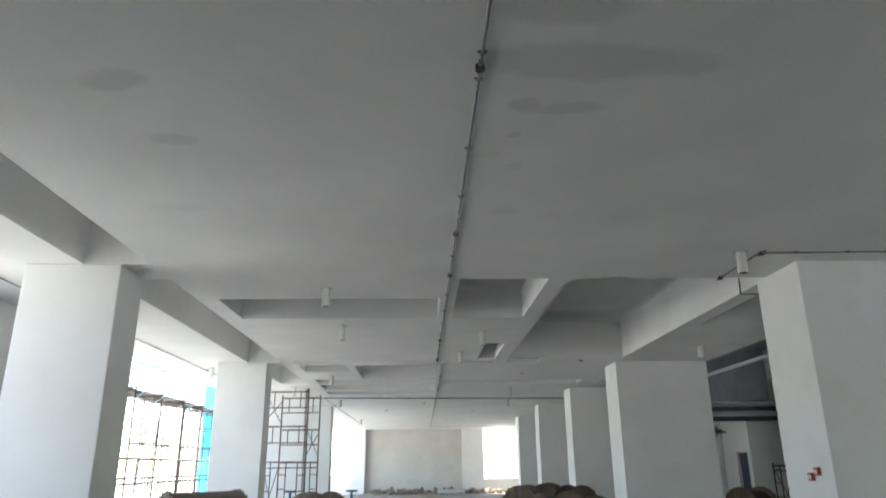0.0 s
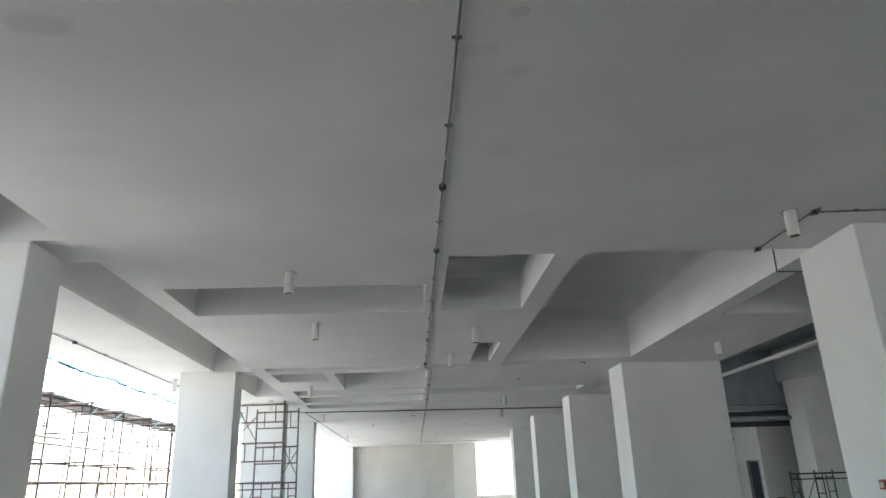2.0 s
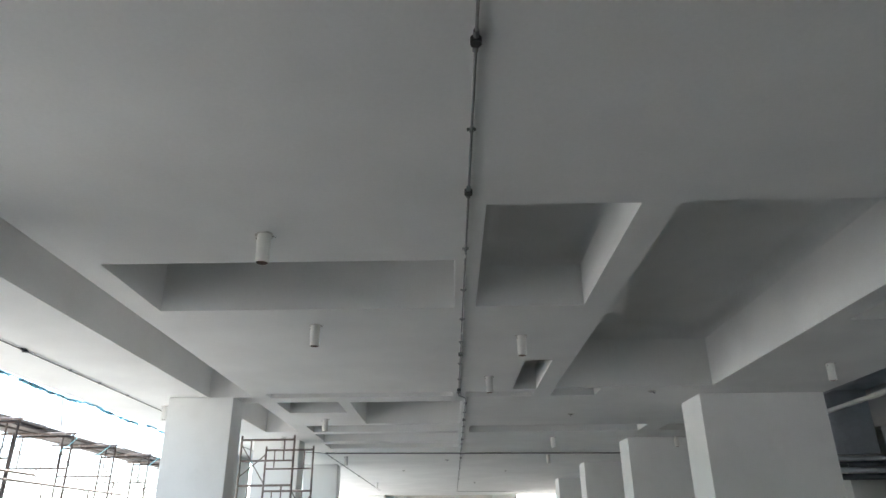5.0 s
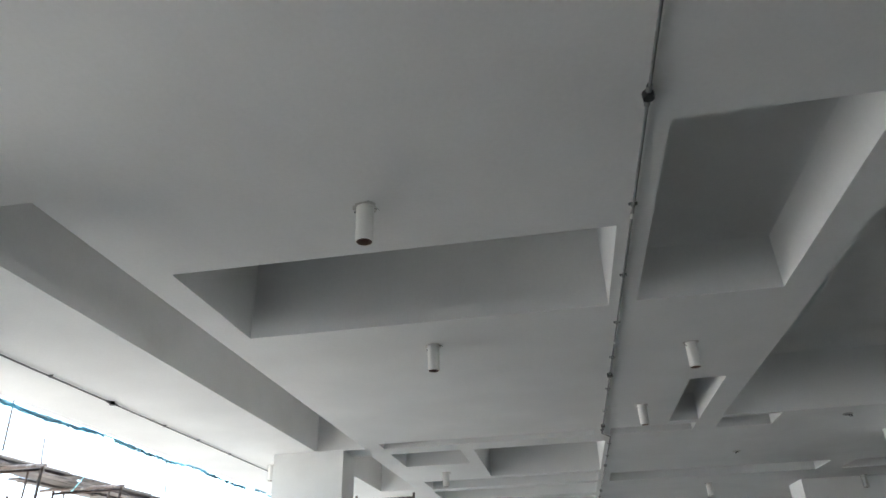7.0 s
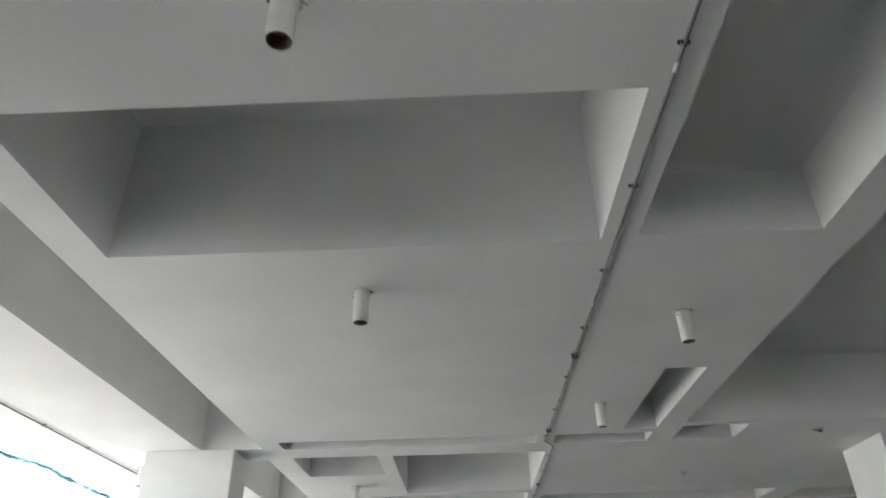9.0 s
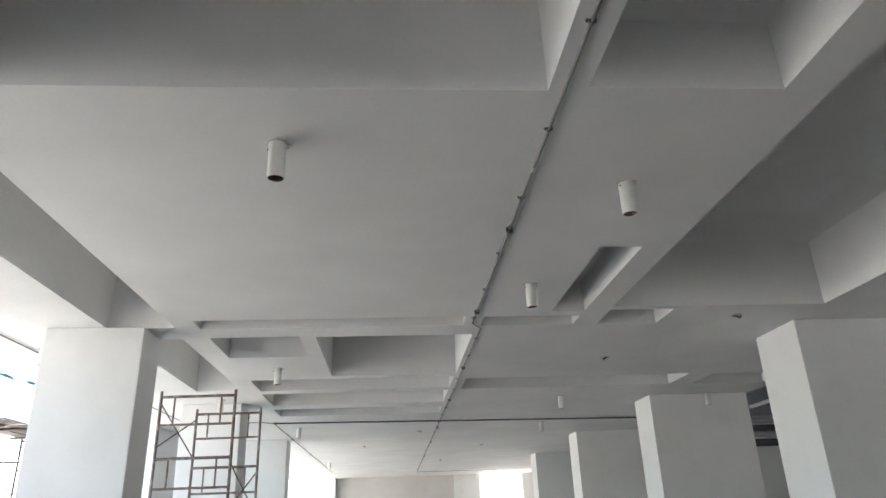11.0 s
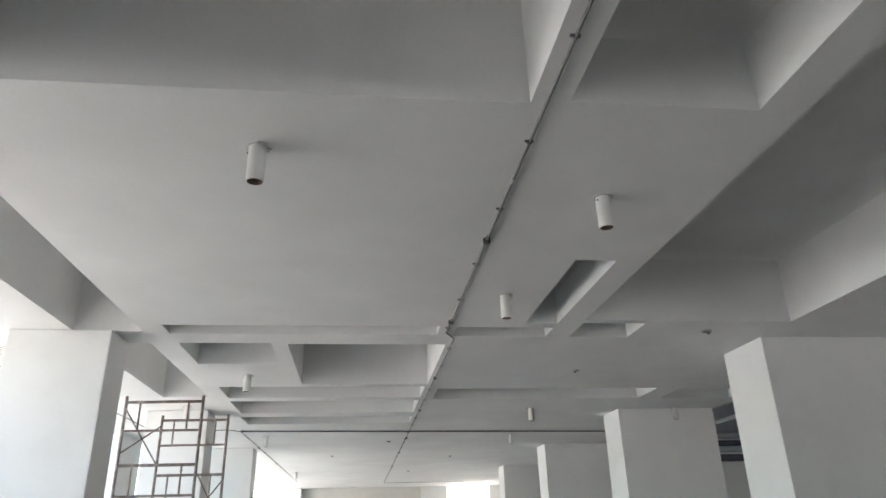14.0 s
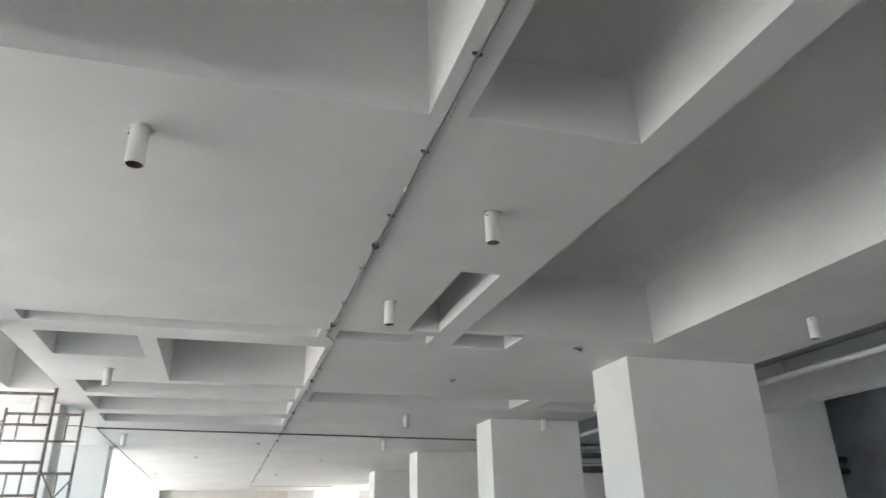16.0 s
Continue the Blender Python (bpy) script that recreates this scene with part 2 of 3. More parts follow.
def coffered_ceiling():
    xs = sorted({X_LEFT, X_EDGE, *(c[0] for c in COFFERS), *(c[1] for c in COFFERS)})
    ys = sorted({Y_BACK, Y_FAR, *(c[2] for c in COFFERS), *(c[3] for c in COFFERS)})
    depth = {}
    for i in range(len(xs) - 1):
        for j in range(len(ys) - 1):
            mx, my = (xs[i] + xs[i + 1]) / 2, (ys[j] + ys[j + 1]) / 2
            depth[i, j] = next((c[4] for c in COFFERS if c[0] < mx < c[1] and c[2] < my < c[3]), 0.0)
    verts, faces, index = [], [], {}

    def vert(x, y, z):
        key = (x, y, z)
        if key not in index:
            index[key] = len(verts)
            verts.append(key)
        return index[key]

    for (i, j), d in depth.items():
        if d == 0:
            faces.append([vert(xs[i], ys[j], CZ), vert(xs[i], ys[j + 1], CZ), vert(xs[i + 1], ys[j + 1], CZ), vert(xs[i + 1], ys[j], CZ)])
    # each coffer: plumb sides, then a rounded cove up to its flat top
    for x0, x1, y0, y1, d in COFFERS:
        r = min(0.24, 0.3 * min(x1 - x0, y1 - y0))
        rings = [(0.0, 0.0)] + [(r * (1 - math.cos(a * math.pi / 16)), d - r + r * math.sin(a * math.pi / 16)) for a in range(9)]
        loops = [[vert(x0 + o, y0 + o, CZ + h), vert(x1 - o, y0 + o, CZ + h), vert(x1 - o, y1 - o, CZ + h), vert(x0 + o, y1 - o, CZ + h)] for o, h in rings]
        for low, high in zip(loops, loops[1:]):
            faces += [[low[k], low[(k + 1) % 4], high[(k + 1) % 4], high[k]] for k in range(4)]
        faces.append(loops[-1])
    me = bpy.data.meshes.new("ceiling")
    me.from_pydata(verts, [], faces)
    me.materials.append(ceiling_paint)
    for f in me.polygons:
        f.use_smooth = max(me.vertices[v].co.z for v in f.vertices) > CZ + 0.02 and 0.05 < abs(f.normal.z) < 0.998
    ob = new("ceiling", me)
    return setting(ob, "white painted coffered ceiling with faint damp patches")


coffered_ceiling()
setting(part("roof_slab", box(X_LEFT, X_RIGHT, Y_BACK, Y_FAR, 5.35, 5.6), raw_concrete), "bare concrete slab above the hung ceiling")
# unseen mass added above the roof; its shadow falls on the ground outside
setting(part("added_upper_block", box(X_LEFT - 0.12, X_RIGHT + 0.25, Y_BACK - 0.25, Y_FAR + 0.25, 5.6, 9.0), wall_paint), "plain white unseen block added over the roof, shading the ground")
setting(part("trim_edge", box(X_EDGE, X_EDGE + 0.10, Y_BACK, Y_FAR, CZ, 5.35), raw_concrete), "grey upstand at the edge of the painted ceiling")
setting(part("trim_facade", box(X_LEFT - 0.12, X_LEFT, Y_BACK, Y_FAR, CZ, 5.6), wall_paint), "white painted edge beam over the open facade")
setting(part("floor", box(X_LEFT - 0.1, X_RIGHT, Y_BACK, Y_FAR + 0.3, -0.25, 0), floor_concrete), "dusty bare concrete floor of a building site")
setting(part("ground", box(-2500, 2500, -2500, 2500, -0.5, -0.24), earth), "pale dry earth round the building")


def column(x0, x1, y0, y1, label="square white painted concrete column"):
    ob = part("column", box(x0, x1, y0, y1, 0, CZ, 0.012), wall_paint)
    return tagged(ob, label, "column", "columns of the hall", "structure")


for y0, y1 in ((-4.3, -3.7), (3.76, 4.42), (11.79, 12.40), (17.4, 18.1), (23.6, 24.3)):
    column(-4.81, -3.67, y0, y1)
for x0, y0, y1 in ((4.52, -4.4, -3.4), (4.50, 3.64, 4.66), (4.56, 11.95, 12.95), (4.65, 17.62, 18.55), (4.64, 23.7, 24.6), (4.73, 30.25, 31.2)):
    column(x0, 6.76, y0, y1, "broad white painted concrete pier")
for y0 in (3.7, 17.7):
    tagged(part("column", box(11.8, 14.0, y0, y0 + 1.0, 0, 5.35, 0.012), wall_paint), "broad painted pier of the dim side hall", "column", "columns of the side hall", "structure")

# far end wall with pilasters and window openings
setting(part("wall_far", box(-3.70, 2.56, Y_FAR, Y_FAR + 0.25, 0, CZ), far_plaster), "plastered grey end wall of the hall")
setting(part("wall_far_pier", box(2.56, 3.98, Y_FAR - 0.15, Y_FAR + 0.25, 0, CZ), wall_paint), "white painted pier beside the end window")
setting(part("wall_far_sill", box(3.98, 6.3, Y_FAR, Y_FAR + 0.25, 0, 0.85), wall_paint), "low white wall under the end window")
setting(part("wall_far_right", box(6.3, 7.3, Y_FAR, Y_FAR + 0.25, 0, 5.35), wall_paint), "white painted end wall")
# hidden wide opening, added so sun bounces onto the far ceiling
setting(part("wall_far_sill", box(7.3, X_RIGHT, Y_FAR, Y_FAR + 0.25, 0, 0.5), wall_paint), "low white wall under a hidden end opening added for light")
setting(part("wall_far_lintel", box(7.3, X_RIGHT, Y_FAR, Y_FAR + 0.25, CZ, 5.35), wall_paint), "white painted lintel over a hidden end opening added for light")
setting(part("wall_far_pilaster", box(-4.85, -3.70, Y_FAR - 0.6, Y_FAR + 0.25, 0, CZ, 0.012), wall_paint), "white painted pilaster at the end wall")
# added parapet, cuts the sunlight that bounces onto the pilaster
setting(part("wall_far_added_parapet", box(X_LEFT, -4.85, Y_FAR, Y_FAR + 0.25, 0, 1.1), wall_paint), "low white parapet added at the end of the hall to dim the pilaster")
# unseen wide glazed-size openings behind the start of the walk, added for light
setting(part("wall_back_sill", box(X_LEFT, X_RIGHT, Y_BACK - 0.25, Y_BACK, 0, 1.6), wall_paint), "low white wall under unseen front openings added for light")
setting(part("wall_back_lintel", box(X_LEFT, X_RIGHT, Y_BACK - 0.25, Y_BACK, CZ - 0.25, 5.35), wall_paint), "white painted lintel over unseen front openings added for light")
setting(part("wall_back_panel", box(X_LEFT, X_RIGHT, Y_BACK - 0.25, Y_BACK, 3.0, CZ - 0.25), wall_paint), "white painted wall that lowers the unseen front openings added for light")
for k, (x, top) in enumerate(((X_LEFT, 3.0), (-3.6, 3.0), (3.4, 3.0), (6.9, 3.0), (X_RIGHT - 0.6, 3.0))):
    setting(part("wall_back_pier", box(x, x + 0.6, Y_BACK - 0.25, Y_BACK, 1.6, top), wall_paint), "white painted pier between unseen front openings added for light")
setting(part("wall_right", box(X_RIGHT, X_RIGHT + 0.25, 15.0, Y_FAR + 0.25, 0, 5.6), raw_concrete), "bare concrete outer wall of the side hall")
# windows out of view, added to brighten the side hall and near pier
setting(part("wall_right_sill", box(X_RIGHT, X_RIGHT + 0.25, Y_BACK, 15.0, 0, 0.9), raw_concrete), "low bare concrete wall under unseen side windows added for light")
for y0, y1, top in ((Y_BACK, -1.0, 3.4), (-1.0, 15.0, 1.9)):
    setting(part("wall_right_lintel", box(X_RIGHT, X_RIGHT + 0.25, y0, y1, top, 5.6), raw_concrete), "bare concrete lintel over unseen side windows added for light")
for y, top in ((-16.0, 3.4), (-8.5, 3.4), (-1.0, 1.9), (6.5, 1.9), (14.0, 1.9)):
    setting(part("wall_right_pier", box(X_RIGHT, X_RIGHT + 0.25, y, y + 1.0, 0.9, top), raw_concrete), "bare concrete pier between unseen side windows added for light")
# facade piers along the open side
setting(part("wall_facade_1", box(X_LEFT - 0.1, X_LEFT + 0.15, 4.3, 6.55, 0, CZ), wall_paint), "white painted facade pier")
setting(part("wall_facade_2", box(X_LEFT - 0.1, X_LEFT + 0.15, 20.3, 21.9, 0, CZ), wall_paint), "white painted facade pier")
# unseen stretch, added to keep facade light off the near left ceiling
setting(part("wall_facade_3", box(X_LEFT - 0.1, X_LEFT + 0.15, Y_BACK, 0.8, 0, CZ), wall_paint), "white painted unseen facade wall added to cut light from the left")
# side hall: box-like core with a door, beams and bare slab
setting(part("wall_core_door", box(11.1, 11.3, 20.55, 21.6, 0, 5.35), wall_paint), "painted wall of the service core")
setting(part("wall_core_lintel", box(11.1, 11.3, 19.7, 20.55, 2.0, 5.35), wall_paint), "painted wall over the dark door")
setting(part("wall_core_front", box(11.3, X_RIGHT, 19.5, 19.7, 0, 5.35), wall_paint), "painted front wall of the service core")
setting(part("wall_core_jamb", box(11.1, 11.3, 19.5, 19.70, 0, 5.35), wall_paint), "painted door jamb of the service core")
setting(part("wall_side_back", box(7.4, 11.1, 21.6, 21.8, 0, 5.35), wall_paint), "painted wall at the end of the side hall")
setting(part("beam_side", box(11.75, 12.2, Y_BACK, 19.5, 4.33, 5.35), wall_paint), "painted beam along the side hall")
setting(part("beam_cross", box(7.2, 11.75, 18.9, 19.3, 3.65, 5.35), raw_concrete), "dark bare concrete cross beam")


# ---- ceiling conduits ----
ZC = CZ - 0.018
def conduit_run(points, boxes, clips, label, pipe=0.0088):
    """A surface conduit with junction boxes and saddle clips along it."""
    run = holder("conduit", points[0], label, "conduit", "conduits on the ceiling")
    base = Vector(points[0])
    part("pipe", path_tube([Vector(p) - base for p in points], pipe), conduit_metal, run, smooth=True)
    for bx, by in boxes:
        bm = tube((bx - base.x, by - base.y, -0.022), (bx - base.x, by - base.y, 0.018), 0.03, sides=14)
        part("junction_box", bm, dark_iron, run, "round dark metal junction box", True)
        for s in (-1, 1):
            part("coupling", tube((bx - base.x, by - base.y + s * 0.035, 0), (bx - base.x, by - base.y + s * 0.075, 0), 0.016, sides=10), conduit_metal, run, smooth=True)
    for cx, cy in clips:
        dx, dy = cx - base.x, cy - base.y
        bm = box(dx - 0.029, dx + 0.029, dy - 0.009, dy + 0.009, 0.011, 0.017, 0.001)
        tube((dx, dy - 0.009, 0), (dx, dy + 0.009, 0), 0.0145, bm)
        for s in (-1, 1):
            tube((dx + s * 0.022, dy, 0.013), (dx + s * 0.022, dy, 0.0), 0.006, bm, 6)
        part("saddle_clip", bm, conduit_metal, run)
    return run


main_run = conduit_run([(0.285, -12, ZC), (0.29, 11.80, ZC)],
            [(0.286, -0.51), (0.286, -3.2), (0.287, 2.60), (0.287, 4.22), (0.288, 8.91), (0.29, 11.32)],
            [(0.287, y) for y in (-5.2, -4.2, -2.2, -1.3, -0.66, -0.37, 0.61, 1.59, 3.42, 5.28, 6.34, 7.34, 8.32, 9.48, 10.52, 11.6)],
            "thin grey steel conduit fixed under the ceiling")
for y in (5.41, 2.05, 7.85):
    part("sleeve", tube((0.002, y + 11.97, 0), (0.002, y + 12.03, 0), 0.0125), grey_plastic, main_run, "short pale pipe sleeve", True)
conduit_run([(0.29, 11.80, ZC), (0.425, 12.07, ZC), (0.47, 38.4, ZC), (4.4, 38.6, ZC)],
            [(0.43, 14.44), (0.44, 17.5), (0.455, 21.8), (0.46, 25.2), (0.47, 30.0)],
            [(0.428 + 0.0016 * (y - 12), y) for y in (12.6, 13.6, 15.4, 16.4, 18.5, 19.6, 20.8, 22.8, 24.0, 26.5, 28.0, 29.2, 31.5, 33.0, 35.0, 37.0)],
            "thin grey steel conduit with a short offset bend")
conduit_run([(-3.5, 20.2, ZC - 0.004), (6.6, 21.0, ZC - 0.004)], [(-3.45, 20.2)], [], "thin dark conduit crossing the hall ceiling", 0.017)
conduit_run([(-4.4, 20.0, ZC), (-3.75, 20.0, ZC), (-3.5, 20.25, ZC), (-3.52, 36.7, ZC)], [(-3.51, 23.5), (-3.51, 28.0)],
            [(-3.51, y) for y in (21.5, 22.5, 24.8, 26.2, 29.5, 31.0, 33.0, 35.0)], "thin grey conduit beside the columns")
conduit_run([(-5.44, -8, ZC), (-5.40, 34.0, ZC)], [(-5.43, 0.6), (-5.42, 8.45), (-5.41, 15.0)],
            [(-5.425, y) for y in (2.0, 4.0, 5.2, 6.5, 7.4, 9.6, 10.5, 11.5, 13.5)], "thin dark conduit along the facade soffit")
conduit_run([(3.87, 4.40, ZC), (3.87, 3.29, ZC), (5.4, 3.22, ZC)], [(3.87, 4.36), (3.9, 3.29)], [(4.3, 3.27), (4.9, 3.25)], "thin grey conduit beside a ceiling lamp")
conduit_run([(4.54, 5.2, CZ + 0.8), (4.54, 5.24, ZC - 0.005), (5.7, 5.28, ZC)], [(4.6, 5.26)], [], "thin white conduit dropping down a coffer side")


# ---- cylinder ceiling lamps ----
def cylinder_lamp():
    lamp = holder("ceiling_lamp", (0, 0, 0), "white cylindrical surface ceiling lamp with a dark hollow mouth", "lamp", "cylinder lamps under the ceiling")
    r, h, n = 0.056, 0.252, 28
    verts, faces = [], []
    rings = ((r - 0.004, 0), (r, -0.006), (r, -h + 0.003), (r - 0.002, -h), (r - 0.006, -h), (r - 0.007, -h + 0.004))
    for rad, z in rings:
        verts += [(rad * math.cos(2 * math.pi * i / n), rad * math.sin(2 * math.pi * i / n), z) for i in range(n)]
    for k in range(len(rings) - 1):
        faces += [(k * n + i, k * n + (i + 1) % n, (k + 1) * n + (i + 1) % n, (k + 1) * n + i) for i in range(n)]
    me = bpy.data.meshes.new("housing")
    me.from_pydata(verts, [], faces)
    me.materials.append(lamp_white)
    for f in me.polygons:
        f.use_smooth = True
    ob = new("housing", me)
    ob.parent = lamp
    bm = tube((0, 0, -h + 0.004), (0, 0, -h + 0.075), r - 0.007, sides=n, r2=r - 0.016, caps=False)
    part("reflector", bm, lamp_inside, lamp, "brown hollow inside of the lamp", True)
    part("bulb_disc", tube((0, 0, -h + 0.07), (0, 0, -h + 0.076), r - 0.015, sides=n), lamp_inside, lamp)
    rng = random.Random(4)
    own = bmesh.new()
    bmesh.ops.create_circle(own, cap_ends=True, segments=26, radius=0.074)
    for v in own.verts:
        v.co *= 0.85 + 0.3 * rng.random()
        v.co.z = -0.004
    ext = bmesh.ops.extrude_face_region(own, geom=own.faces[:])
    bmesh.ops.translate(own, verts=[e for e in ext["geom"] if isinstance(e, bmesh.types.BMVert)], vec=(0, 0, 0.004))
    part("filler_ring", own, plaster_patch, lamp, "rough smear of filler round the fixing")
    bm = path_tube([(0.055, 0.02, -0.004), (0.075, 0.03, -0.005), (0.085, 0.035, -0.012)], 0.0018, sides=6)
    part("wire", bm, dark_iron, lamp, "loose thin wire end")
    bm = tube((-0.058, -0.01, -0.035), (-0.066, -0.012, -0.035), 0.006, sides=8)
    part("screw", bm, dark_iron, lamp)
    return lamp


LAMPS = ((-1.44, 7.55), (1.04, 8.10), (0.755, 10.40), (3.66, 3.31), (5.76, 9.79), (-5.14, 6.2), (-5.2, 12.63), (-2.48, 14.3),
         (-3.05, 21.3), (2.73, 17.48), (3.13, 21.4), (5.86, 17.52), (-3.96, 16.94), (-3.18, 31.8))
first_lamp = cylinder_lamp()
first_lamp.location = (-1.385, 4.96, CZ)
for i, (x, y) in enumerate(LAMPS):
    copy_thing(first_lamp, pose(x, y, CZ, 0, 0, 37 * i % 50 - 20))


def lamp_base():
    base = holder("lamp_base", (0, 0, 0), "bare ceiling lamp fixing plate with wire ends", "fixing", "empty lamp fixings under the ceiling")
    part("plate", tube((0, 0, -0.012), (0, 0, 0), 0.06, sides=20, r2=0.075), plaster_patch, base, smooth=True)
    part("wire", path_tube([(0, 0, -0.01), (0.02, 0.01, -0.035), (0.05, 0.0, -0.03)], 0.006, sides=6), dark_iron, base)
    part("bracket", box(-0.05, 0.05, -0.012, 0.012, -0.02, -0.012, 0.002), dark_iron, base)
    return base


first_base = lamp_base()
first_base.location = (3.67, 11.7, CZ)
for x, y in ((2.62, 13.96), (0.02, 22.5), (-1.6, 26.0), (2.2, 26.5), (1.2, 32.0)):
    copy_thing(first_base, pose(x, y, CZ, 0, 0, 40 * x))


# ---- scaffolding ----
def frame_mesh(w, h, walk_through):
    """One welded frame: two posts, a header and inner members."""
    r = 0.021
    bm = tube((0, 0, 0), (0, 0, h + 0.025), r)
    tube((w, 0, 0), (w, 0, h + 0.025), r, bm)
    tube((0, 0, h - 0.06), (w, 0, h - 0.06), r, bm)
    if walk_through:
        for s in (0.2, w - 0.2):
            tube((s, 0, 0.1), (s, 0, h - 0.06), 0.015, bm)
            end = 0 if s < w / 2 else w
            for k in range(4):
                tube((s, 0, 0.3 + 0.38 * k), (end, 0, 0.3 + 0.38 * k), 0.013, bm, 8)
        tube((0, 0, h - 0.2), (w, 0, h - 0.2), 0.015, bm)
    else:
        tube((0, 0, h * 0.47), (w, 0, h * 0.47), 0.017, bm)
        for s in (0.2, w - 0.2):
            tube((s, 0, h * 0.47), (s, 0, h - 0.06), 0.014, bm, 8)
    for z in (0.12, h * 0.5, h - 0.15):
        for x in (0, w):
            tube((x, 0, z), (x, 0.035, z), 0.007, bm, 6)
    return bm


def brace_mesh(length, h):
    bm = tube((0, 0, 0.1), (0, length, h - 0.15), 0.011, sides=8)
    return tube((0, 0.004, h - 0.15), (0, length, 0.1), 0.011, bm, 8)


def scaffold_tower(place, w, length, lifts, label, skew=0.0, mat=scaffold_steel, low=None, group="scaffolding towers"):
    """lifts: frame heights from the floor up; the first is a walk-through frame."""
    tower = holder("scaffold_tower", place, label, "scaffold", group)
    tower.rotation_euler.z = radians(skew)
    for row, y in enumerate((0, length)):
        z = 0.0
        for k, h in enumerate(lifts):
            fr = part("frame", frame_mesh(w, h, h > 1.3), low if low and k == 0 and row == 1 else mat, tower, smooth=True)
            fr.location = (0, y, z)
            z += h
    z = 0.0
    for k, h in enumerate(lifts):
        for x in (0.0, w):
            if (k + (x > 0)) % 2 == 0:
                br = part("cross_brace", brace_mesh(length, h), mat, tower, smooth=True)
                br.location = (x, 0, z)
        z += h
    return tower


hall_tower = scaffold_tower((-4.11, 14.02, 0), 1.08, 1.72, (1.82, 0.88, 0.88), "rusty steel frame scaffold tower standing beside the columns", skew=-2, low=red_steel)
scaffold_tower((10.3, 15.3, 0), 1.2, 1.2, (1.60,), "dark steel scaffold frame standing in the side hall", mat=dark_iron)

# outside scaffolding with its plank platform
for k in range(11):
    y = 2.6 + 1.83 * k
    scaffold_tower((-8.55, y, -0.24), 1.2, 1.83, (1.70, 0.92, 1.25), "weathered steel facade scaffold bay in the open air", mat=weathered_steel, group="facade scaffold bays")
rng = random.Random(11)


def platform():
    deck = holder("scaffold_platform", (-8.7, 2.4, 3.66), "rough wooden plank platform on the facade scaffold", "platform")
    for k in range(110):
        w = rng.uniform(0.13, 0.23)
        length = rng.uniform(2.4, 3.8)
        y = rng.uniform(-0.6, 18.5)
        x = rng.uniform(0.0, 0.72)
        bm = box(-w / 2, w / 2, -length / 2, length / 2, 0, 0.03, 0.004)
        pl = part("plank", bm, old_plank, deck)
        pl.location = (x, y + length / 2, rng.uniform(0.0, 0.11))
        pl.rotation_euler = (rng.uniform(-0.012, 0.012), rng.uniform(-0.02, 0.02), rng.uniform(-0.025, 0.025))
    for k in range(12):
        part("ledger", tube((-0.1, 0.2 + 1.83 * k, -0.03), (1.4, 0.2 + 1.83 * k, -0.03), 0.024), scaffold_steel, deck, smooth=True)
    return deck


platform()
for k in range(7):
    y = 6.9 + 2.1 * k + rng.uniform(-0.3, 0.3)
    p = tagged(part("scaffold_pole", tube((0, 0, 0), (rng.uniform(-0.1, 0.1), rng.uniform(-0.15, 0.15), rng.uniform(0.5, 1.3)), 0.012), scaffold_steel, smooth=True),
               "thin upright steel pole above the plank platform", "pole", "poles above the platform")
    p.location = (-8.5 + 1.2 * (k % 2), y, 3.66)


# loose standards leaning among the scaffold bays
for k in range(16):
    h = rng.uniform(2.6, 3.7)
    p = tagged(part("scaffold_pole", tube((0, 0, 0), (rng.uniform(-0.12, 0.12), rng.uniform(-0.18, 0.18), h), 0.017), weathered_steel, smooth=True),
               "thin rusty steel pole standing among the scaffold bays", "pole", "loose scaffold poles")
    p.location = (rng.uniform(-8.4, -7.5), 4.4 + 1.15 * k + rng.uniform(-0.4, 0.4), -0.24)


def long_rail(x, z, y0, y1):
    ob = tagged(part("scaffold_rail", tube((0, 0, 0), (0, y1 - y0, rng.uniform(-0.01, 0.01)), 0.021), scaffold_steel, smooth=True), "long steel scaffold rail tied to the posts", "rail", "scaffold rails")
    ob.location = (x, y0, z)


for x, z, y0, y1 in ((-7.315, 2.75, 6, 12.5), (-7.315, 2.62, 8.5, 16), (-8.585, 2.35, 5, 20), (-7.315, 1.9, 10, 21), (-8.585, 1.2, 4, 18)):
    long_rail(x, z, y0, y1)


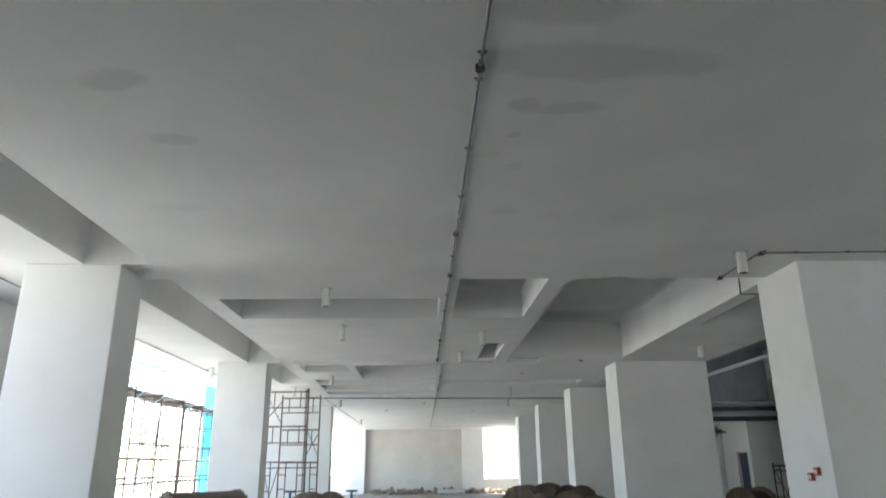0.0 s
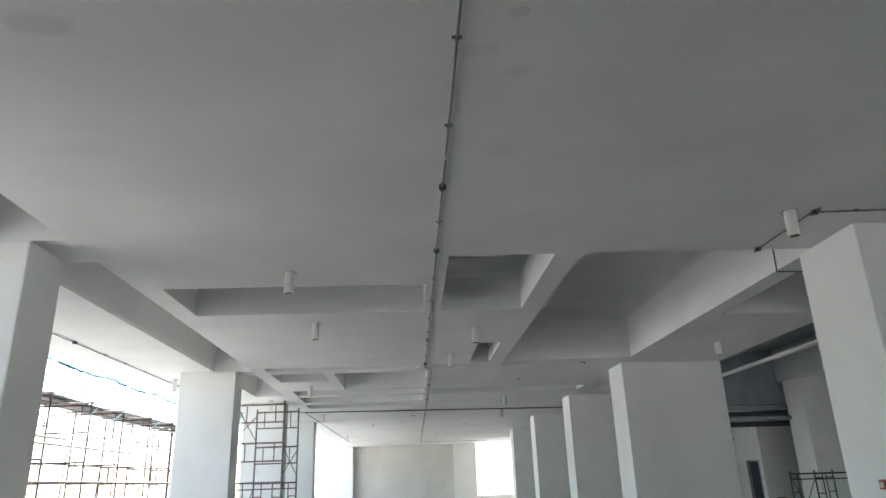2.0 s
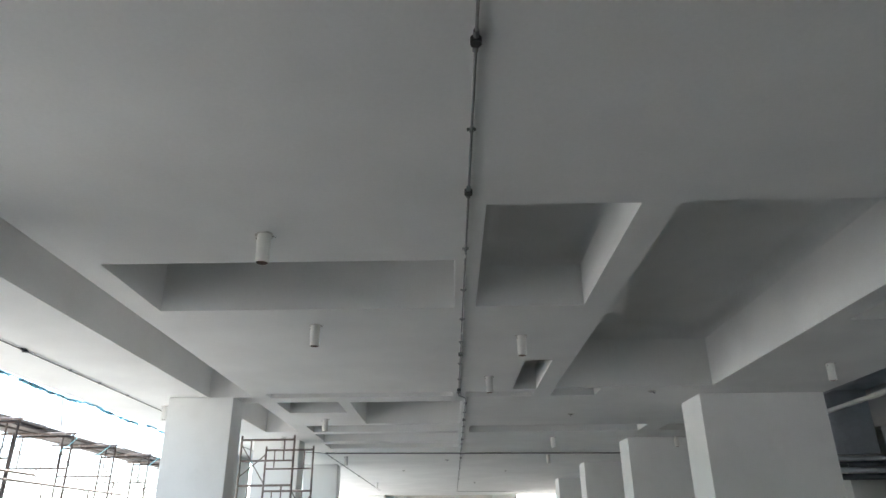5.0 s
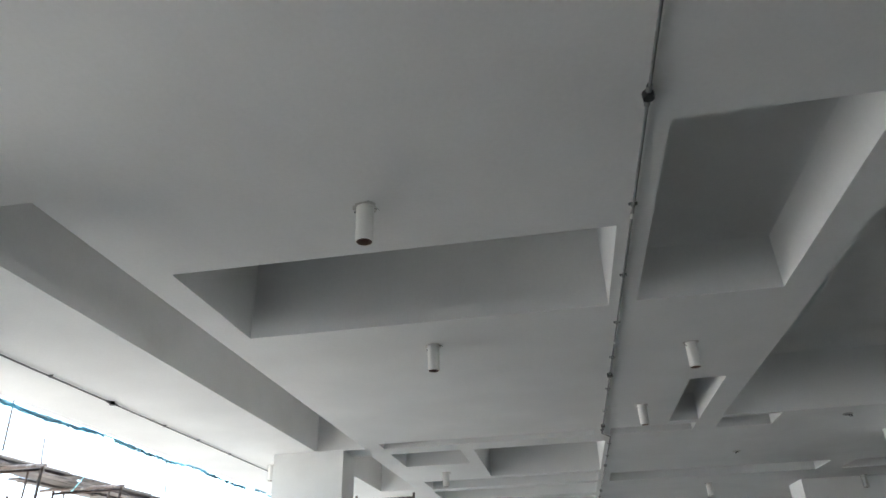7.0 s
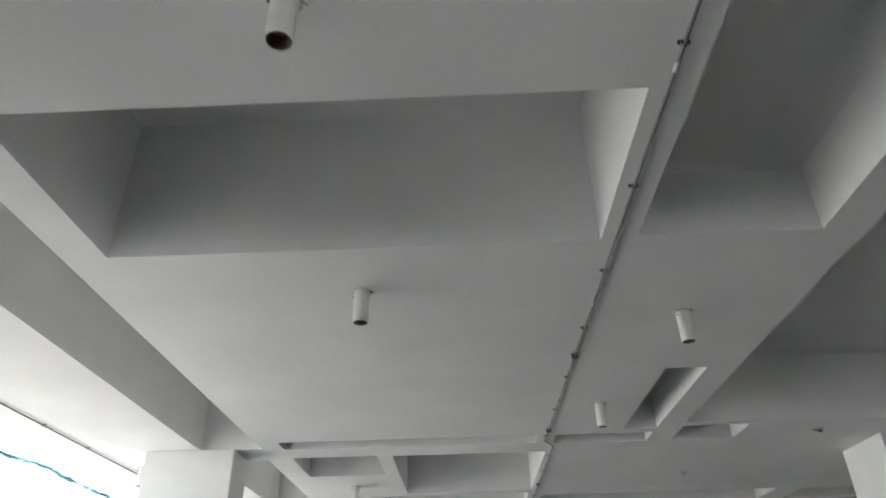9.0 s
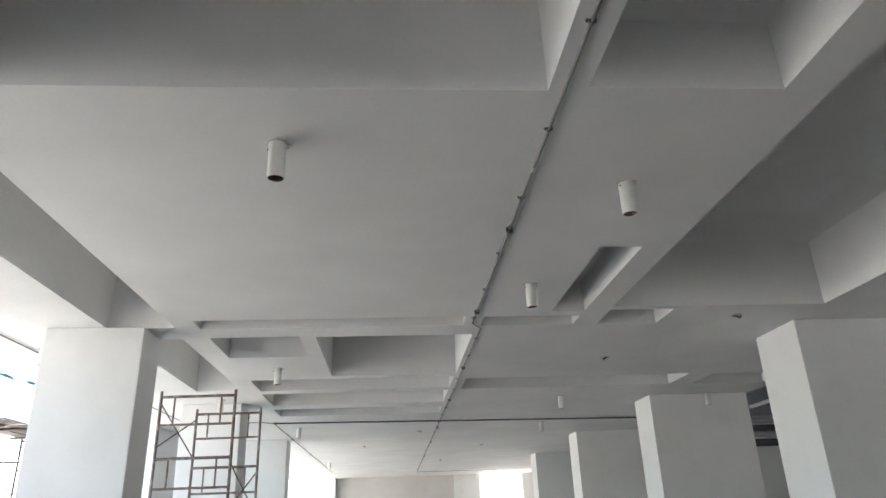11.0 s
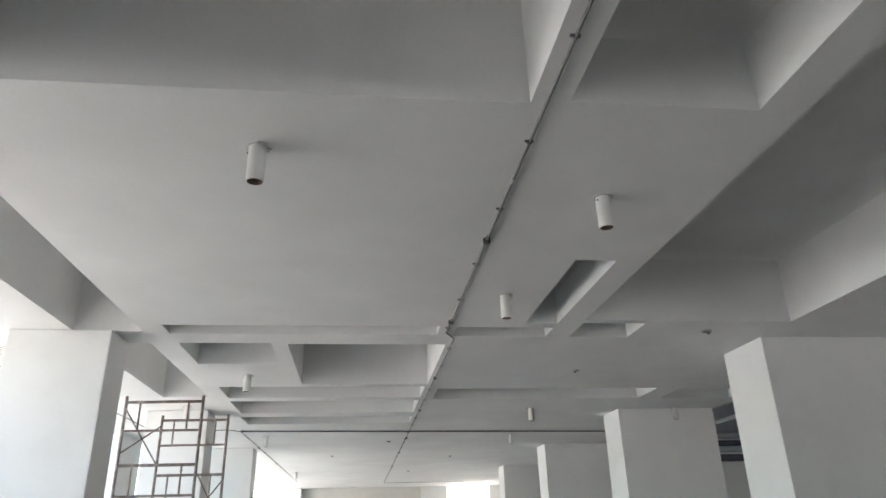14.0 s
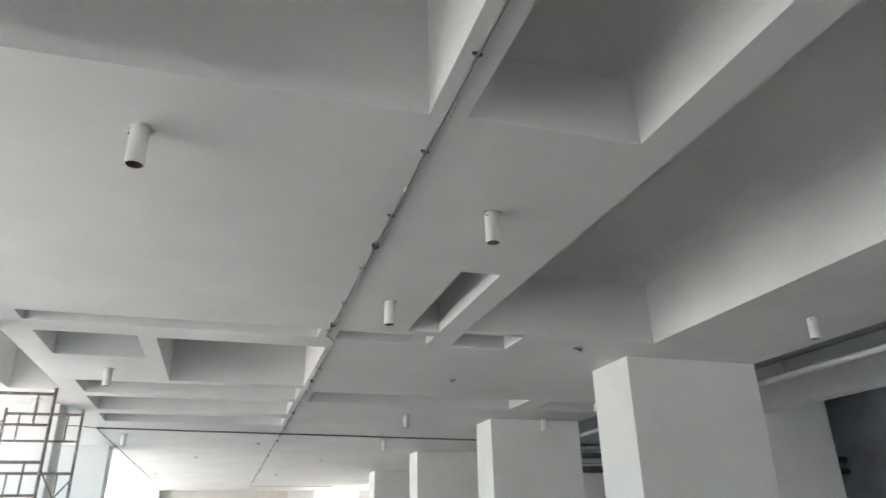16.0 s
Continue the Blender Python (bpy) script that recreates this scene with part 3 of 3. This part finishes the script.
def net_rope():
    """A sagging rope with torn scraps of netting along the facade edge."""
    rope = holder("net_rope", (-6.5, 4.5, 4.0), "rope with torn blue-green netting scraps", "rope")
    pts = [(0.02 * math.sin(k * 1.7), 0.3 * k, -0.05 * abs(math.sin(k * 0.36)) + rng.uniform(-0.012, 0.012)) for k in range(54)]
    part("cord", path_tube(pts, 0.005, sides=6), net_scrap, rope)
    for k in range(1, 12):
        part("tie", tube((0, 1.35 * k, -0.03), (0.155, 1.35 * k + 0.05, 0.06), 0.006, sides=6), net_scrap, rope)
    for k in range(7):
        y = 2.2 * k + rng.uniform(0.6, 1.6)
        pts = [(-0.012 * q * q, y + 0.05 * math.sin(q * 0.8 + k), -0.12 * q) for q in range(9 - k % 3)]
        part("hanging_string", path_tube(pts, 0.006, sides=6), net_scrap, rope, "thin loose string hanging from the rope")
    for k in range(110):
        y = rng.uniform(0, 15.5)
        own = bmesh.new()
        nseg = 5
        rows = []
        for a in range(nseg):
            rows.append([own.verts.new((rng.uniform(-0.03, 0.03), a * rng.uniform(0.07, 0.13), -b * rng.uniform(0.008, 0.026) + rng.uniform(-0.01, 0.01))) for b in range(3)])
        for a in range(nseg - 1):
            for b in range(2):
                own.faces.new((rows[a][b], rows[a + 1][b], rows[a + 1][b + 1], rows[a][b + 1]))
        ext = bmesh.ops.extrude_face_region(own, geom=own.faces[:])
        bmesh.ops.translate(own, verts=[e for e in ext["geom"] if isinstance(e, bmesh.types.BMVert)], vec=(0.004, 0, 0))
        sc = part("net_scrap", own, net_scrap, rope)
        sc.location = (0, y, -0.05 * abs(math.sin(y / 0.3 * 0.36)))
    return rope


net_rope()


def hanging_sheet(place, w, h, label, turn=0):
    """A hanging tarpaulin with vertical folds."""
    nx, nz = 30, 14
    verts, faces = [], []
    for j in range(nz + 1):
        for i in range(nx + 1):
            x, z = w * i / nx, h * j / nz
            verts.append((x + 0.02 * math.sin(j), 0.05 * math.sin(i * 1.1 + 0.3 * math.sin(j * 0.7)) * (1.2 - j / nz), z))
    for j in range(nz):
        for i in range(nx):
            a = j * (nx + 1) + i
            faces.append((a, a + 1, a + nx + 2, a + nx + 1))
    me = bpy.data.meshes.new("tarpaulin")
    me.from_pydata(verts, [], faces)
    me.materials.append(blue_sheet)
    for f in me.polygons:
        f.use_smooth = True
    ob = new("tarpaulin", me)
    ob.matrix_world = pose(*place, 0, 0, turn)
    md = ob.modifiers.new("thickness", "SOLIDIFY")
    md.thickness = 0.004
    return tagged(ob, label, "tarpaulin")


hanging_sheet((-8.5, 22.9, -0.24), 1.9, 5.2, "bright blue tarpaulin hung on the facade scaffold")


# ---- red call points on a pier ----
def call_point(y, z):
    ob = holder("call_point", (4.488, y, z), "small red plastic call point box on a white pier", "alarm box", "alarm boxes on the pier")
    part("body", box(-0.03, 0.012, -0.045, 0.045, -0.045, 0.045, 0.006), red_plastic, ob)
    part("cover", box(-0.036, -0.03, -0.03, 0.03, -0.028, 0.02, 0.002), grey_plastic, ob, "pale grey front plate")


call_point(4.07, 1.46)
call_point(3.93, 1.52)


# ---- cable drums ----
def cable_drum(place, radius, width, turn, label, cable=True, lagged=False):
    drum = holder("cable_drum", place, label, "cable drum", "cable drums on the floor")
    drum.rotation_euler.z = radians(turn)
    for s in (-1, 1):
        fl = part("flange", tube((s * width / 2 - 0.02, 0, radius), (s * width / 2 + 0.02, 0, radius), radius, sides=40), drum_wood, drum)
        for k in range(-4, 5):
            c = k * radius / 4.6
            half = math.sqrt(max(radius ** 2 - c ** 2, 0)) * 0.97
            b = box(s * (width / 2 + 0.021), s * (width / 2 + 0.041), c - radius / 10.5, c + radius / 10.5, radius - half, radius + half)
            part("board", b, drum_wood, fl)
        ring = tube((s * (width / 2 + 0.041), 0, radius), (s * (width / 2 + 0.05), 0, radius), 0.09, sides=20)
        part("hub_plate", ring, dark_iron, fl)
    core = radius * (0.98 if lagged else 0.8 if cable else 0.45)
    bm = tube((-width / 2 + 0.02, 0, radius), (width / 2 - 0.02, 0, radius), core * 0.98, sides=36)
    if cable:
        turns = int(width / 0.045)
        for k in range(turns):
            own = bmesh.new()
            nseg, msec = 36, 6
            grid = [[own.verts.new((-width / 2 + 0.04 + k * (width - 0.08) / max(turns - 1, 1) + 0.022 * math.cos(2 * math.pi * q / msec),
                                    (core + 0.022 * math.sin(2 * math.pi * q / msec)) * math.cos(2 * math.pi * p / nseg),
                                    radius + (core + 0.022 * math.sin(2 * math.pi * q / msec)) * math.sin(2 * math.pi * p / nseg))) for q in range(msec)] for p in range(nseg)]
            for p in range(nseg):
                for q in range(msec):
                    own.faces.new((grid[p][q], grid[(p + 1) % nseg][q], grid[(p + 1) % nseg][(q + 1) % msec], grid[p][(q + 1) % msec]))
            merge(bm, own)
    part("wound_cable" if cable else "core", bm, cable_black if cable else drum_wood, drum, "black cable wound on the drum" if cable else "", True)
    return drum


cable_drum((-3.42, 7.0, 0), 0.655, 1.05, 35, "brown wooden cable drum closed with boards on the floor", False, True)
cable_drum((-2.75, 8.5, 0), 0.55, 0.7, 58, "brown wooden cable drum beside another drum", False)
cable_drum((-3.22, 16.0, 0), 0.49, 0.6, 82, "dark wooden cable drum between blue stands")
cable_drum((-2.6, 16.0, 0), 0.49, 0.6, 96, "dark wooden cable drum between blue stands")
for k, (x, y, r, a) in enumerate(((2.95, 16.9, 0.54, 62), (3.7, 17.2, 0.56, 70), (4.3, 16.2, 0.54, 110), (3.0, 14.3, 0.47, 64), (3.75, 14.4, 0.49, 75), (3.9, 12.4, 0.47, 70), (4.15, 11.0, 0.44, 30))):
    cable_drum((x, y, 0), r, 0.72, a, "dark wooden cable drum in a row of drums", k not in (1, 4, 5), k in (1, 4))
cable_drum((7.6, 12.4, 0), 0.55, 0.6, 20, "brown wooden cable drum in the side hall")


def reel_stand(place):
    st = holder("reel_stand", place, "blue painted steel jack stand for cable drums", "stand", "drum stands")
    part("post", tube((0, 0, 0.04), (0, 0, 0.97), 0.035, sides=14), blue_paint, st, smooth=True)
    part("foot", box(-0.25, 0.25, -0.12, 0.12, 0, 0.04, 0.008), blue_paint, st)
    part("head", box(-0.16, 0.16, -0.04, 0.04, 0.97, 1.02, 0.006), dark_iron, st)
    for s in (-1, 1):
        part("brace", tube((s * 0.22, 0, 0.04), (s * 0.03, 0, 0.5), 0.016, sides=8), red_steel, st, smooth=True)


reel_stand((-3.72, 15.9, 0))
reel_stand((-2.02, 15.9, 0))


# ---- rubble by the end wall ----
def rubble(x0, x1, y0, y1, n, label):
    bm = bmesh.new()
    for _ in range(n):
        own = bmesh.new()
        bmesh.ops.create_icosphere(own, subdivisions=1, radius=rng.uniform(0.04, 0.15))
        for v in own.verts:
            v.co *= rng.uniform(0.65, 1.25)
        u = rng.random()
        bmesh.ops.translate(own, verts=own.verts, vec=(rng.uniform(x0, x1), rng.uniform(y0, y1), 0.05 + 0.25 * rng.random() * rng.random()))
        merge(bm, own)
    return tagged(part("rubble", bm, rubble_stone), label, "rubble", kind="stuff")


rubble(-3.2, 2.0, 40.0, 41.8, 230, "heap of broken plaster and stones along the end wall")
rubble(2.6, 6.0, 40.0, 41.7, 110, "scattered broken plaster under the window")
sheet = part("plastic_sheet", box(-0.7, 0.7, -0.3, 0.3, 0, 0.28, 0.1), grey_plastic)
sheet.location = (1.6, 39.9, 0)
tagged(sheet, "grey plastic sheet heaped on the floor", "plastic sheet")


# ---- side hall fittings ----
def door_leaf():
    d = holder("door_1", (11.2, 19.70, 0), "dark blue door in a painted wall", "door")
    d["kind"] = "structure"
    part("leaf", box(-0.02, 0.02, 0.02, 0.83, 0.005, 1.96, 0.004), door_paint, d)
    part("frame", box(-0.12, 0.10, 0.0, 0.035, 0, 2.0, 0.004), grey_plastic, d, "pale door frame")
    part("frame", box(-0.12, 0.10, 0.815, 0.85, 0, 2.0, 0.004), grey_plastic, d, "pale door frame")
    part("handle", tube((-0.06, 0.12, 1.02), (-0.06, 0.24, 1.02), 0.011), duct_metal, d, "metal lever handle", True)


door_leaf()


def wall_fan():
    f = holder("wall_fan", (11.08, 21.2, 2.72), "dark wall fan on a bracket, standing still", "fan")
    part("bracket", box(-0.16, 0.02, -0.03, 0.03, -0.03, 0.03, 0.006), dark_iron, f)
    part("motor", tube((-0.30, 0, 0.02), (-0.14, 0, 0.02), 0.08, sides=18), dark_iron, f, smooth=True)
    bm = None
    for r in (0.10, 0.16, 0.22):
        pts = [(-0.38, r * math.cos(a * math.pi / 12), 0.02 + r * math.sin(a * math.pi / 12)) for a in range(25)]
        bm = path_tube(pts, 0.005, bm, 6)
    for a in range(12):
        tube((-0.38, 0, 0.02), (-0.37, 0.22 * math.cos(a * math.pi / 6), 0.02 + 0.22 * math.sin(a * math.pi / 6)), 0.004, bm, 6)
    part("guard", bm, dark_iron, f)
    for a in range(3):
        own = box(-0.005, 0.005, 0.02, 0.19, -0.05, 0.05, 0.003)
        bmesh.ops.transform(own, matrix=pose(-0.34, 0, 0.02, 120 * a, 0, 0) @ pose(0, 0, 0, 0, 20, 0), verts=own.verts)
        part("blade", own, drum_wood, f, "brown fan blade")


wall_fan()


def hung_pipe(name, a, b, r, mat, label, hang_z):
    p = holder(name, a, label, "pipe", "pipes under the bare slab")
    base = Vector(a)
    part("run", tube((0, 0, 0), Vector(b) - base, r, sides=16), mat, p, smooth=True)
    n = max(2, int((Vector(b) - base).length / 2.5))
    for k in range(n):
        q = (Vector(b) - base) * ((k + 0.5) / n)
        part("hanger", tube(q, (q.x, q.y, hang_z - base.z), 0.004, sides=6), duct_metal, p)
        ax = (Vector(b) - base).normalized()
        part("pipe_clamp", tube(q - ax * 0.02, q + ax * 0.02, r * 1.12, sides=16), mat, p, smooth=True)


hung_pipe("water_pipe", (7.45, -8, 3.84), (7.45, 18.8, 3.84), 0.045, lamp_white, "white plastic pipe hung along the side hall", 5.35)
for y, z, r, x1, mat, label in ((18.6, 3.5, 0.06, 11.75, duct_metal, "pale metal pipe crossing the side hall"), (18.5, 3.2, 0.07, 11.75, duct_metal, "pale metal pipe crossing the side hall"),
                                (18.85, 3.35, 0.09, 15.45, dark_duct, "dark insulated pipe crossing the side hall"), (18.84, 3.05, 0.08, 15.45, dark_duct, "dark insulated pipe crossing the side hall")):
    hung_pipe("service_pipe", (7.0, y, z), (x1, y, z), r, mat, label, 5.35 if y < 18.8 else 3.65)
